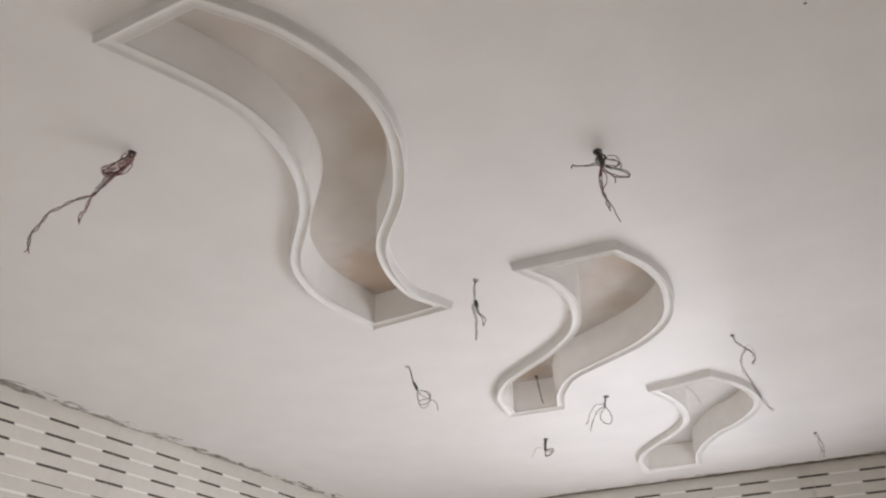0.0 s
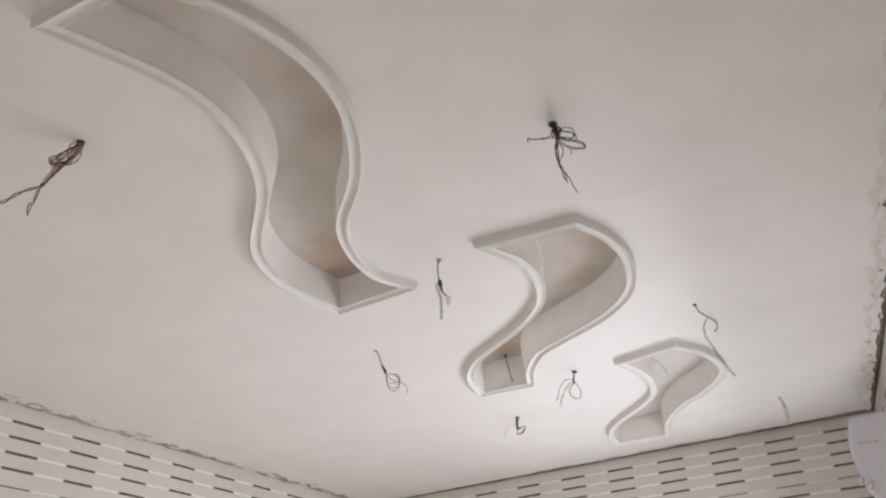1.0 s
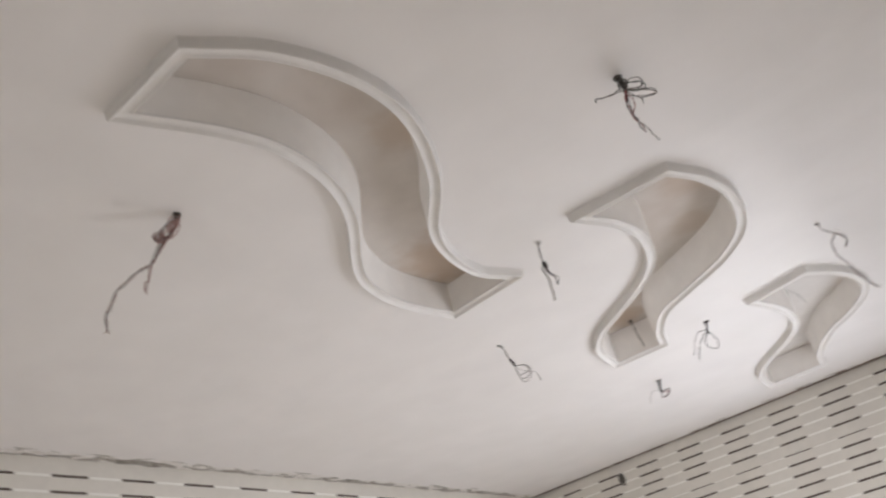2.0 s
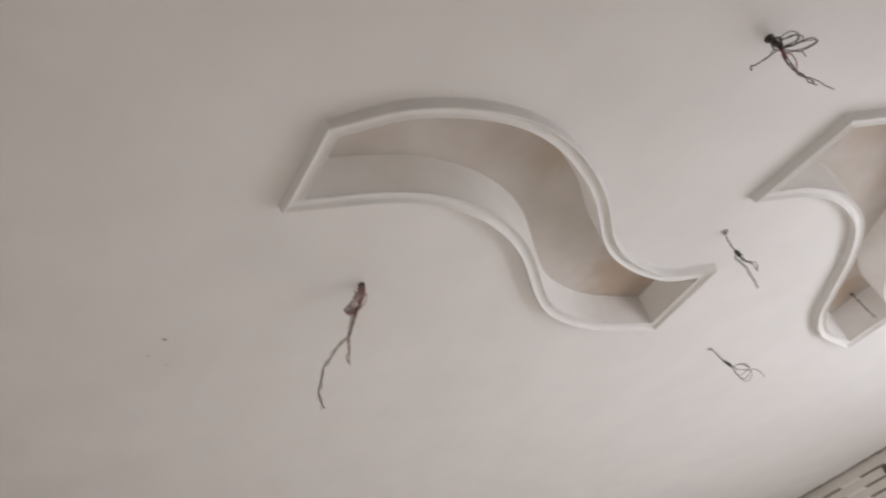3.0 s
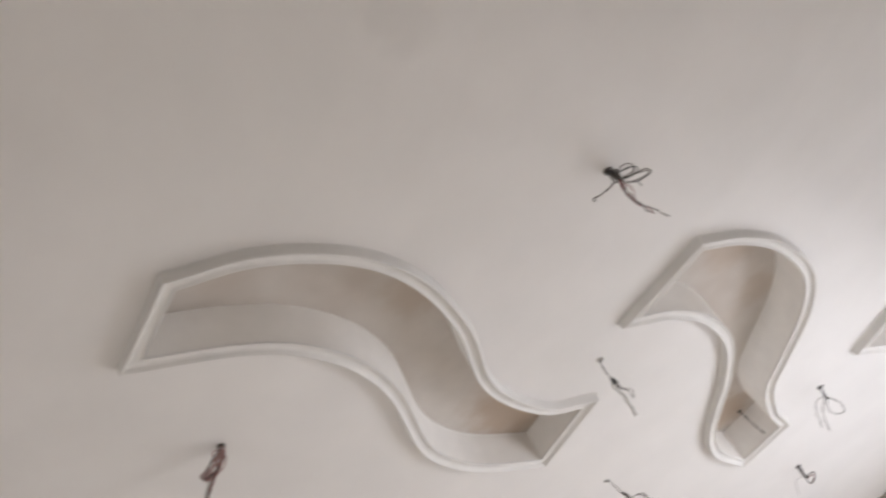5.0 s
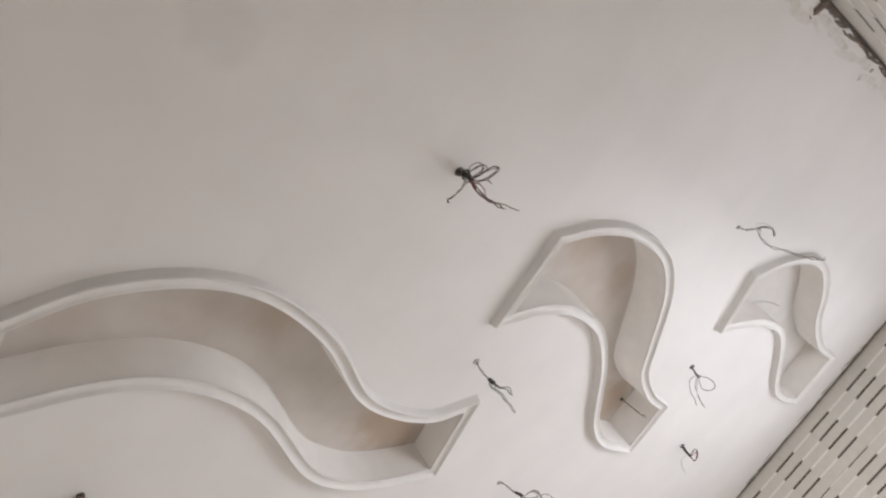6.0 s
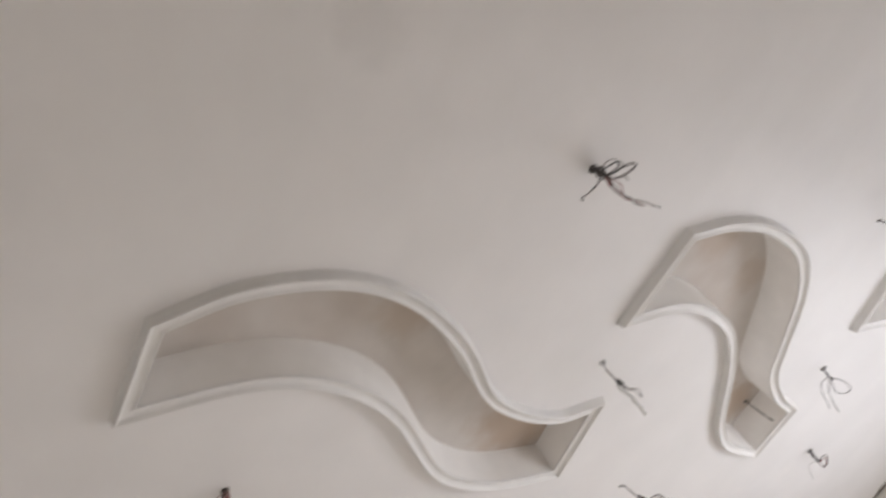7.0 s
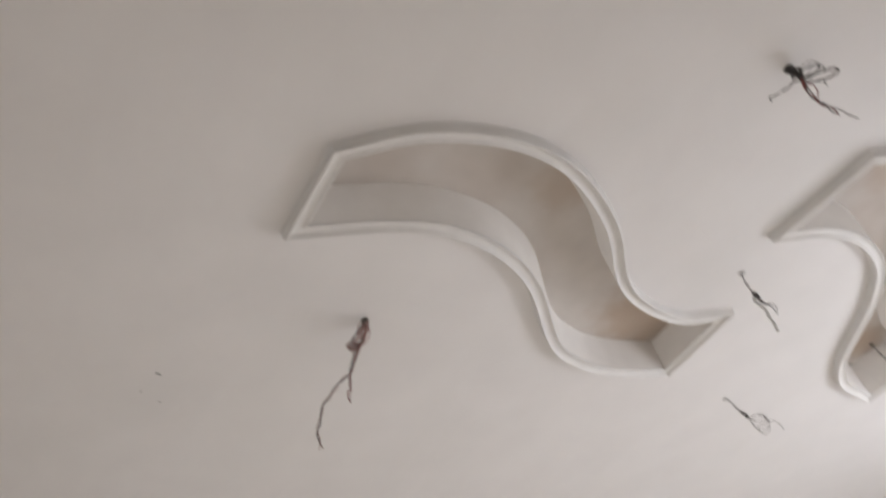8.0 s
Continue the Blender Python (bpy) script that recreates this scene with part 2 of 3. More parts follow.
WAVES = [
    s_outline([(-0.702, 0.962), (-0.636, 1.070), (-0.608, 1.213), (-0.635, 1.345), (-0.726, 1.487), (-0.857, 1.612), (-0.917, 1.726), (-0.938, 1.848), (-0.911, 1.932)],
              [(-0.850, 0.951), (-0.803, 1.083), (-0.788, 1.193), (-0.815, 1.318), (-0.892, 1.441), (-1.047, 1.587), (-1.099, 1.685), (-1.115, 1.791), (-1.098, 1.932)]),
    s_outline([(-0.436, 1.924), (-0.404, 2.015), (-0.400, 2.134), (-0.446, 2.279), (-0.548, 2.383), (-0.707, 2.464), (-0.811, 2.520), (-0.898, 2.629), (-0.945, 2.731)],
              [(-0.620, 1.900), (-0.591, 1.985), (-0.593, 2.097), (-0.649, 2.229), (-0.756, 2.332), (-0.880, 2.411), (-0.982, 2.480), (-1.058, 2.578), (-1.095, 2.716)]),
    s_outline([(-0.457, 2.742), (-0.408, 2.832), (-0.384, 2.961), (-0.411, 3.072), (-0.490, 3.178), (-0.574, 3.251), (-0.649, 3.351), (-0.710, 3.468), (-0.745, 3.592)],
              [(-0.614, 2.766), (-0.594, 2.860), (-0.590, 2.968), (-0.621, 3.097), (-0.695, 3.197), (-0.796, 3.295), (-0.872, 3.381), (-0.916, 3.478), (-0.933, 3.587)]),
]


# ---- structure ----
X_LEFT, Y_FAR, Y_BACK = -2.41, 3.864, -0.92
Z_SLAB = C + 0.20


def ragged(a, b, inset, rough, seed, step=0.012):
    """Points from a to b, set in to the left of the way by an uneven amount."""
    a, b = Vector(a), Vector(b)
    n = max(2, int((b - a).length / step))
    way = (b - a).normalized()
    left = Vector((-way.y, way.x))
    out = []
    for i in range(n):
        q = a + (b - a) * (i / n)
        w = noise.noise((q.x * 9, q.y * 9, seed)) + 0.7 * noise.noise((q.x * 41, q.y * 41, seed + 3)) + 0.4 * noise.noise((q.x * 110, q.y * 110, seed + 5))
        out.append(q + left * (inset + rough * w))
    return out


def flat_sheet(name, outer, holes, thick, z, mat):
    """A sheet with holes; its underside lies at z."""
    data = bpy.data.curves.new(name, "CURVE")
    data.dimensions, data.fill_mode, data.extrude = "2D", "BOTH", thick / 2
    for ring in (outer, *holes):
        s = data.splines.new("POLY")
        s.points.add(len(ring) - 1)
        for q, p in zip(ring, s.points):
            p.co = (q[0], q[1], 0, 1)
        s.use_cyclic_u = True
    tmp = bpy.data.objects.new(name, data)
    scene.collection.objects.link(tmp)
    dep = bpy.context.evaluated_depsgraph_get()
    mesh = bpy.data.meshes.new_from_object(tmp.evaluated_get(dep))
    bpy.data.objects.remove(tmp)
    mesh.transform(Matrix.Translation((0, 0, z + thick / 2)))
    mesh.materials.clear()
    mesh.materials.append(mat)
    return new(name, mesh)


P_BACK_R, P_FAR_R = (right_x(Y_BACK), Y_BACK), (right_x(Y_FAR), Y_FAR)
edge = (ragged((X_LEFT, Y_BACK), P_BACK_R, 0.004, 0.002, 1, 0.05)
        + ragged(P_BACK_R, P_FAR_R, 0.013, 0.009, 2)
        + ragged(P_FAR_R, (X_LEFT, Y_FAR), 0.018, 0.005, 3)
        + ragged((X_LEFT, Y_FAR), (X_LEFT, Y_BACK), 0.0015, 0.0035, 4))
ceiling = flat_sheet("ceiling", edge, [outset(w, 0.018) for w in WAVES], 0.014, C, PLASTER)
tagged(ceiling, "white gypsum plaster false ceiling with faint trowel marks", "ceiling", kind="structure")

bed = ragged(P_BACK_R, P_FAR_R, 0.0, 0.0, 2, 0.1) + ragged(P_FAR_R, (X_LEFT, Y_FAR), 0.0, 0.0, 3, 0.1) + [Vector((X_LEFT, Y_FAR)), Vector((X_LEFT, Y_FAR - 0.05))] + [
    Vector((P_FAR_R[0] - 0.05, Y_FAR - 0.05)), Vector((P_BACK_R[0] - 0.05, Y_BACK))]
tagged(flat_sheet("mortar_bed", bed, [], 0.03, C + 0.0045, BROWN_MORTAR), "brown rough mortar bed behind the broken ceiling edge", "mortar", kind="structure")

bm = bmesh.new()
box(bm, (X_LEFT - 0.16, Y_BACK - 0.16, Z_SLAB), (P_BACK_R[0] + 0.18, Y_FAR + 0.16, Z_SLAB + 0.15))
tagged(mesh_object("ceiling_slab", bm, CONCRETE), "dark rough concrete slab above the false ceiling", "ceiling", kind="structure")

bm = bmesh.new()
box(bm, (X_LEFT - 0.16, Y_BACK - 0.16, -0.12), (P_BACK_R[0] + 0.18, Y_FAR + 0.16, -0.008))
floor = tagged(mesh_object("floor", bm, GROUT), "tan ceramic tiled floor", "floor", kind="structure")

BACK = 0.010                 # tiles stand proud of the backing by this much


def wall_mesh(name, origin, along, length, openings=(), ends=0.0):
    """A thick wall from origin along a level direction, its room face to the left of the way; openings: (u0, u1, z0, z1)."""
    bm = bmesh.new()
    us = sorted({-ends, length + ends, *[v for o in openings for v in o[:2]]})
    zs = sorted({0.0, Z_SLAB, *[v for o in openings for v in o[2:]]})
    for u0, u1 in zip(us, us[1:]):
        for z0, z1 in zip(zs, zs[1:]):
            if any(o[0] <= u0 and u1 <= o[1] and o[2] <= z0 and z1 <= o[3] for o in openings):
                continue
            box(bm, (u0, -0.16, z0), (u1, -BACK, z1))
    bmesh.ops.remove_doubles(bm, verts=bm.verts, dist=0.0001)
    ob = mesh_object(name, bm, GROUT)
    ob.matrix_world = Matrix.Translation((*origin, 0)) @ Matrix.Rotation(math.atan2(along[1], along[0]), 4, "Z")
    return ob


skew = Vector((P_FAR_R[0] - P_BACK_R[0], P_FAR_R[1] - P_BACK_R[1]))
R_LEN = skew.length
k = R_LEN / (Y_FAR - Y_BACK)
u_of = lambda y: (y - Y_BACK) * k
win_open = (u_of(WINDOW_Y[0]), u_of(WINDOW_Y[1]), *WINDOW_Z)
far_open = (P_FAR_R[0] - FAR_WINDOW[1], P_FAR_R[0] - FAR_WINDOW[0], *FAR_WINDOW[2:])
door_open = (-1.45 - X_LEFT, -0.55 - X_LEFT, 0.0, 2.06)
wall_right = tagged(wall_mesh("wall_right", P_BACK_R, skew.normalized(), R_LEN, [win_open]), "wall clad in grey-beige tiles with dark and white dashes", "wall", kind="structure")
F_LEN = P_FAR_R[0] - X_LEFT
wall_far = tagged(wall_mesh("wall_far", P_FAR_R, (-1, 0), F_LEN, [far_open], 0.18), "wall clad in grey-beige tiles with dark and white dashes", "wall", kind="structure")
L_LEN = Y_FAR - Y_BACK
wall_left = tagged(wall_mesh("wall_left", (X_LEFT, Y_FAR), (0, -1), L_LEN), "wall clad in grey-beige tiles with dark and white dashes", "wall", kind="structure")
wall_back = tagged(wall_mesh("wall_back", (X_LEFT, Y_BACK), (1, 0), P_BACK_R[0] - X_LEFT, [door_open], 0.18), "plain plastered wall with an added, unseen doorway", "wall", kind="structure")
wall_back.data.materials[0] = NICHE


def window_unit(name, wall, opening):
    """An aluminium window frame in a wall's opening, its sashes slid open."""
    ob = tagged(new(name), "grey aluminium sliding window frame", "window", kind="structure")
    ob.matrix_world = wall.matrix_world
    u0, u1, z0, z1 = opening
    for kind, lo, hi in (("window_sill", (u0, -0.15, z0), (u1, -0.012, z0 + 0.03)), ("window_frame", (u0, -0.12, z1 - 0.035), (u1, -0.05, z1)),
                         ("window_frame", (u0, -0.12, z0 + 0.03), (u0 + 0.035, -0.05, z1 - 0.035)), ("window_frame", (u1 - 0.035, -0.12, z0 + 0.03), (u1, -0.05, z1 - 0.035))):
        part(kind, box(bmesh.new(), lo, hi, 0.003), ALUMINIUM, ob)


# unseen doorway, added as an opening for the fill lamp
def door_frame():
    ob = tagged(new("door_1"), "brown timber frame of an added, unseen doorway without a leaf", "door frame", kind="structure")
    x0, x1 = -1.45, -0.55
    for lo, hi in (((x0, Y_BACK - 0.14, 0), (x0 + 0.05, Y_BACK + 0.012, 2.06)), ((x1 - 0.05, Y_BACK - 0.14, 0), (x1, Y_BACK + 0.012, 2.06)),
                   ((x0 + 0.05, Y_BACK - 0.14, 2.01), (x1 - 0.05, Y_BACK + 0.012, 2.06))):
        part("door_frame", box(bmesh.new(), lo, hi, 0.004), WOOD, ob)


window_unit("window_1", wall_right, win_open)
window_unit("window_2", wall_far, far_open)
door_frame()


# ---- the moulded recesses ----
def ring_sweep(outline, profile, closed_profile=True):
    """Sweeps (outset, height) pairs round a closed outline."""
    bm = bmesh.new()
    loops = []
    for d, z in profile:
        loops.append([bm.verts.new((q.x, q.y, C + z)) for q in outset(outline, d)])
    n = len(outline)
    pairs = list(zip(loops, loops[1:] + loops[:1])) if closed_profile else list(zip(loops, loops[1:]))
    for a, b in pairs:
        for i in range(n):
            j = (i + 1) % n
            bm.faces.new((a[i], a[j], b[j], b[i]))
    bmesh.ops.recalc_face_normals(bm, faces=bm.faces)
    return bm


def leaning(outline, d, lean):
    """The outline at the recess's top, whose sides lean in where the wave bends: lean is (right bend, its place, its spread, left bend, whole left side)."""
    half = len(outline) // 2
    out = outset(outline, d)
    for i in range(len(out)):
        t = (i % half) / (half - 1)
        if i < half:
            out[i] = out[i] - Vector((lean[0] * math.exp(-((t - lean[1]) / lean[2]) ** 2), 0))
        else:
            out[i] = out[i] + Vector((lean[3] * math.exp(-((t - 0.50) / 0.16) ** 2) + lean[4] * min(1.0, t / 0.3), 0))
    return out


def recess(outline, label, height, lean, top_mat, top_label):
    ob = tagged(new("ceiling_recess"), label, "ceiling recess", "wavy ceiling recesses")
    mid = sum(outline, Vector((0, 0))) / len(outline)
    ob.location = (mid.x, mid.y, C)
    back = Matrix.Translation((-mid.x, -mid.y, -C))
    bm = ring_sweep(outline, [(0.003, 0.002), (0.0025, -0.012), (0.000, -0.0128), (0.0003, -0.0160), (0.0013, -0.0174), (0.0028, -0.0170), (0.0044, -0.0150), (0.0075, -0.0134), (0.0125, -0.0130), (0.0168, -0.0142),
                              (0.0195, -0.0172), (0.0214, -0.0208), (0.0232, -0.0220), (0.0250, -0.0208), (0.0262, -0.0165), (0.0270, -0.0060), (0.0280, -0.0012), (0.0296, 0.0006), (0.0275, 0.0020)])
    bm.transform(back)
    part("moulding", bm, MOULD, ob, "smooth white gypsum moulding with a double edge", smooth=38)
    bm = bmesh.new()
    loops = [[bm.verts.new((q.x, q.y, C + z)) for q in ring] for ring, z in ((outset(outline, 0.0012), -0.0118), (outset(outline, 0.0026), -0.0118), (leaning(outline, 0.010, lean), height + 0.008), (leaning(outline, 0.0035, lean), height + 0.008))]
    for a, b in zip(loops, loops[1:] + loops[:1]):
        for i in range(len(a)):
            j = (i + 1) % len(a)
            bm.faces.new((a[i], a[j], b[j], b[i]))
    bmesh.ops.recalc_face_normals(bm, faces=bm.faces)
    bm.transform(back)
    part("side_wall", bm, NICHE, ob, "off-white painted side wall of the recess", smooth=40)
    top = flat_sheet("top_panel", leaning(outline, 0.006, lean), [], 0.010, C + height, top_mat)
    top.data.transform(back)
    top.parent = ob
    tagged(top, top_label)
    return ob


TAN = "tan unpainted plaster panel with brown blotches and painted-in far-end shade"
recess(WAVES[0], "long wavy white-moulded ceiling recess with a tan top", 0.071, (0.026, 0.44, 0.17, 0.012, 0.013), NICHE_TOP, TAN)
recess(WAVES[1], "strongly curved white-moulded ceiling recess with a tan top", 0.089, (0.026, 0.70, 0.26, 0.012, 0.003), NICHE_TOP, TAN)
recess(WAVES[2], "wavy white-moulded ceiling recess close to the tiled wall", 0.076, (0.003, 0.70, 0.26, 0.012, 0.003), NICHE_TOP_SHADED, "plaster panel coloured grey for its cool shade")


# ---- wires ----
def hang(base, side, pts, sway=0.0, seed=0, steps=5):
    """World points of a wire that hangs from base: pts are millimetres along side and up; sway: its unevenness across."""
    side = Vector((side[0], side[1], 0)).normalized()
    across = Vector((-side.y, side.x, 0))
    out = []
    for i, q in enumerate(spline([(u / 1000, v / 1000, 0) for u, v in pts], steps)):
        w = sway * noise.noise((i * 0.07, seed, 7.1)) * min(1, i / 6)
        kink = 0.0013 * min(1, i / 4) * noise.noise_vector((i * 0.42, seed * 1.7, 3.3))
        out.append(Vector(base) + side * q.x + Vector((0, 0, q.y)) + across * w + kink)
    return out


def twist(points, radius, pitch, phase):
    """The line of one wire of a twisted pair that follows points."""
    out, run, side = [], 0.0, None
    for i, q in enumerate(points):
        way = (points[min(i + 1, len(points) - 1)] - points[max(i - 1, 0)]).normalized()
        side = way.orthogonal().normalized() if side is None else (side - way * side.dot(way)).normalized()
        other = way.cross(side)
        if i:
            run += (q - points[i - 1]).length
        a = 2 * math.pi * run / pitch + phase
        loose = radius * (1.0 + 0.9 * max(0.0, noise.noise((run * 28, points[0].x * 5, 2.2)) + 0.1))
        out.append(q + loose * (math.cos(a) * side + math.sin(a) * other))
    return out


def bundle(label, base):
    ob = tagged(new("wire_bundle"), label, "wires", "wires hanging from the ceiling")
    ob.location = base
    return ob


def strand(ob, points, radius, mat, label="", sides=7):
    bm = tube(bmesh.new(), points, radius * 0.74, sides)
    bm.transform(Matrix.Translation(-ob.location))
    return part("strand", bm, mat, ob, label, smooth=60)


def pair(ob, points, r, m1, m2, pitch=0.034, spread=1.25):
    strand(ob, twist(points, r * spread, pitch, 0.0), r, m1)
    return strand(ob, twist(points, r * spread, pitch, math.pi), r, m2)


def outlet(ob, r, mat=HOLE):
    """The ragged mouth of the conduit that the wires come out of."""
    bm = bmesh.new()
    n = 14
    rings = []
    for rr, z in ((r, 0.001), (r, -0.0025), (r * 0.72, -0.003), (r * 0.68, 0.012)):
        rings.append([bm.verts.new((rr * (1 + 0.12 * noise.noise((k, rr * 90, ob.location.x * 7))) * math.cos(2 * math.pi * k / n), rr * math.sin(2 * math.pi * k / n), z)) for k in range(n)])
    for a, b in zip(rings, rings[1:]):
        for k in range(n):
            bm.faces.new((a[k], a[(k + 1) % n], b[(k + 1) % n], b[k]))
    bm.faces.new(rings[-1])
    bmesh.ops.recalc_face_normals(bm, faces=bm.faces)
    part("conduit_mouth", bm, mat, ob, "dark ragged conduit mouth", smooth=40)


def tape(ob, points, radius, mat=TAPE, label="black insulating tape"):
    bm = tube(bmesh.new(), points, radius, 9)
    for v in bm.verts:
        v.co += 0.0022 * noise.noise_vector(v.co * 170)
    bm.transform(Matrix.Translation(-ob.location))
    part("tape", bm, mat, ob, label, smooth=50)


def wires_long_red():
    base, side = (-1.080, 1.146, C), (0.475, 0.880)
    ob = bundle("long dusty red and black twisted wires hanging from the ceiling", base)
    outlet(ob, 0.0075)
    main = hang(base, side, [(2, 2), (-2, -28), (-16, -55), (-27, -80), (-41, -108), (-46, -117), (-66, -132), (-85, -156), (-99, -172), (-108, -204), (-114, -222), (-110, -252)], 0.004, 1)
    long_strand = pair(ob, main, 0.0014, WIRE_BROWN, WIRE_BLACK, 0.05)
    pair(ob, hang(base, side, [(4, 2), (1, -25), (-10, -52), (-26, -76), (-38, -104), (-44, -120), (-46, -136), (-46, -150), (-51, -156), (-50, -168), (-50, -178)], 0.005, 2), 0.0013, WIRE_RED, WIRE_BROWN, 0.06)
    for j, (a, m) in enumerate(((0, WIRE_RED), (6, WIRE_PINK), (-8, WIRE_BROWN), (9, WIRE_RED), (-3, WIRE_BLACK), (3, WIRE_PINK), (-5, WIRE_PINK))):
        strand(ob, hang(base, side, [(2 + a / 3, 2), (-5 + a, -20), (-21 + 1.2 * a, -42 - a / 2), (-33 + a, -55 - a / 3), (-37 + a / 2, -64), (-29, -67 - a / 3), (-17 + 1.2 * a, -54), (-4 + a, -32), (3, -14), (1 + a / 3, 1)], 0.03, 10 + j), 0.0013, m)
    strand(ob, hang(base, side, [(1, 1), (-8, -14), (-14, -16), (-17, -28), (-11, -40), (0, -24), (3, 0)], 0.02, 21), 0.0013, WIRE_RED)
    tape(ob, hang(base, side, [(1, -4), (-1, -14), (-4, -24)]), 0.0024, WIRE_RED, "dusty red tape round the wires")
    tape(ob, hang(base, side, [(0, -7), (-3, -11), (-5, -15)]), 0.0030, PALE_MORTAR, "pale plaster splash on the wires")
    tape(ob, hang(base, side, [(-29, -72), (-35, -88), (-41, -107)]), 0.0024, WIRE_PALE, "pale grey tape round the wires")
    for a in (-3, 3):
        bm = tube(bmesh.new(), hang(base, side, [(-110, -249), (-110 + a * 0.7, -253), (-110 + 1.4 * a, -257)]), 0.0007, 5)
        bm.transform(Matrix.Translation(-ob.location))
        part("bare_end", bm, COPPER, long_strand, "bare copper end", smooth=60)


def wires_black_loops():
    base, side = (-0.334, 1.592, C), (0.946, 0.325)
    ob = bundle("black looped wires with red strands hanging from the ceiling", base)
    outlet(ob, 0.0085)
    for j in range(5):
        strand(ob, hang(base, side, [(3, -14), (9 - j, -9 - j), (14 - 2 * j, -16), (10, -25 - j), (2, -24), (-5 + j, -17), (0, -10), (5, -16)], 0.02, 80 + j), 0.0013, (TAPE, WIRE_BLACK, WIRE_GREY)[j % 3])
    tape(ob, hang(base, side, [(-2, 1), (2, -10), (5, -20), (5, -32)]), 0.0042, TAPE)
    tape(ob, hang(base, side, [(5, -34), (2, -44), (1, -56)]), 0.0026, WIRE_RED, "dusty red tape round the wires")
    pair(ob, hang(base, side, [(4, -28), (2, -45), (-1, -66), (1, -92), (5, -106), (8, -122), (10, -134)], 0.004, 3), 0.0013, WIRE_BLACK, WIRE_RED, 0.045)
    strand(ob, hang(base, side, [(4, -30), (3, -60), (2, -93), (7, -110), (15, -126), (19, -143), (25, -160)], 0.006, 4), 0.0012, WIRE_GREY)
    strand(ob, hang(base, side, [(3, -40), (9, -56), (11, -70), (6, -82), (0, -92)], 0.012, 5), 0.0012, WIRE_RED)
    for j, (dz, du) in enumerate(((0, 0), (-4, -3), (-8, 2))):
        strand(ob, hang(base, side, [(5, -20), (18, -17 + dz / 2), (31 + du, -20 + dz), (37 + du, -28 + dz), (33 + du, -38 + dz), (20, -37 + dz), (6, -33)], 0.012, 30 + j), 0.0012, (WIRE_GREY, WIRE_BLACK, WIRE_GREEN)[j])
    for j, dz in enumerate((0, 5)):
        strand(ob, hang(base, side, [(5, -30), (20, -40), (38, -49 - dz / 2), (50, -56 - dz), (51, -63 - dz / 2), (40, -65), (22, -60 + dz), (10, -46), (4, -30)], 0.010, 34 + j), 0.0012, (WIRE_BLACK, WIRE_GREY)[j])
    strand(ob, hang(base, side, [(20, -57), (25, -66), (25, -77)], 0.0, 0), 0.0012, WIRE_GREY)
    for j, dz in enumerate((0, -4)):
        strand(ob, hang(base, side, [(6, -27 + 2 * dz), (-12, -25 + dz), (-28, -26 + dz / 2), (-40, -28), (-47, -27), (-50, -33)], 0.008, 38 + j), 0.0012, (WIRE_BLACK, WIRE_GREY)[j])


def wires_taped_tail():
    base, side = (-0.769, 1.895, C), (0.861, 0.508)
    ob = bundle("thin grey wires knotted with tape above a pale tail", base)
    outlet(ob, 0.008, WIRE_PALE)
    pair(ob, hang(base, side, [(0, 2), (-4, -22), (-3, -46), (-1, -64), (3, -84), (13, -96)], 0.003, 6), 0.0011, WIRE_GREY, WIRE_BLACK, 0.06)
    strand(ob, hang(base, side, [(2, -70), (8, -90), (18, -98), (22, -110), (15, -118)], 0.01, 7), 0.0012, WIRE_GREY)
    strand(ob, hang(base, side, [(2, -72), (6, -86), (15, -102), (15, -112), (17, -124)], 0.01, 8), 0.0012, WIRE_BLACK)
    tape(ob, hang(base, side, [(-1, -56), (0, -64), (3, -72)]), 0.0045)
    strand(ob, hang(base, side, [(-1, -60), (-8, -66), (-9, -76), (-2, -82), (2, -74)], 0.01, 9), 0.0013, WIRE_GREY)
    bm = tube(bmesh.new(), hang(base, side, [(-7, -66), (-5, -86), (1, -102), (0, -120), (1, -140), (-1, -157)], 0.003, 11), 0.0033, 8)
    for v in bm.verts:
        v.co += 0.0022 * noise.noise_vector(v.co * 120)
    bm.transform(Matrix.Translation(-ob.location))
    part("tail", bm, PALE_TAPE, ob, "pale grey crumpled tape tail", smooth=60)


def wires_coil():
    base, side = (-1.207, 2.243, C), (0.815, 0.580)
    ob = bundle("thin grey wires coiled into a loop below the ceiling", base)
    outlet(ob, 0.007, WIRE_PALE)
    pair(ob, hang(base, side, [(-2, 2), (7, -8), (18, -44), (25, -62), (33, -77)], 0.003, 12), 0.0011, WIRE_GREY, WIRE_BLACK, 0.08)
    tape(ob, hang(base, side, [(21, -50), (27, -62), (31, -72)]), 0.0042, WIRE_BLACK, "dark tape binding")
    for j, (s, m) in enumerate(((1.0, WIRE_BLACK), (0.93, WIRE_BLACK), (1.06, WIRE_GREY))):
        strand(ob, hang(base, side, [(32, -76), (50, -74), (64, -80 * s), (72, -97 * s), (62, -113 * s), (45, -116 * s), (36, -104), (32, -80)], 0.024, 40 + j), 0.0012, m)
    strand(ob, hang(base, side, [(33, -77), (46, -92), (66, -102), (84, -106), (92, -118), (94, -134)], 0.01, 44), 0.0012, WIRE_GREY)


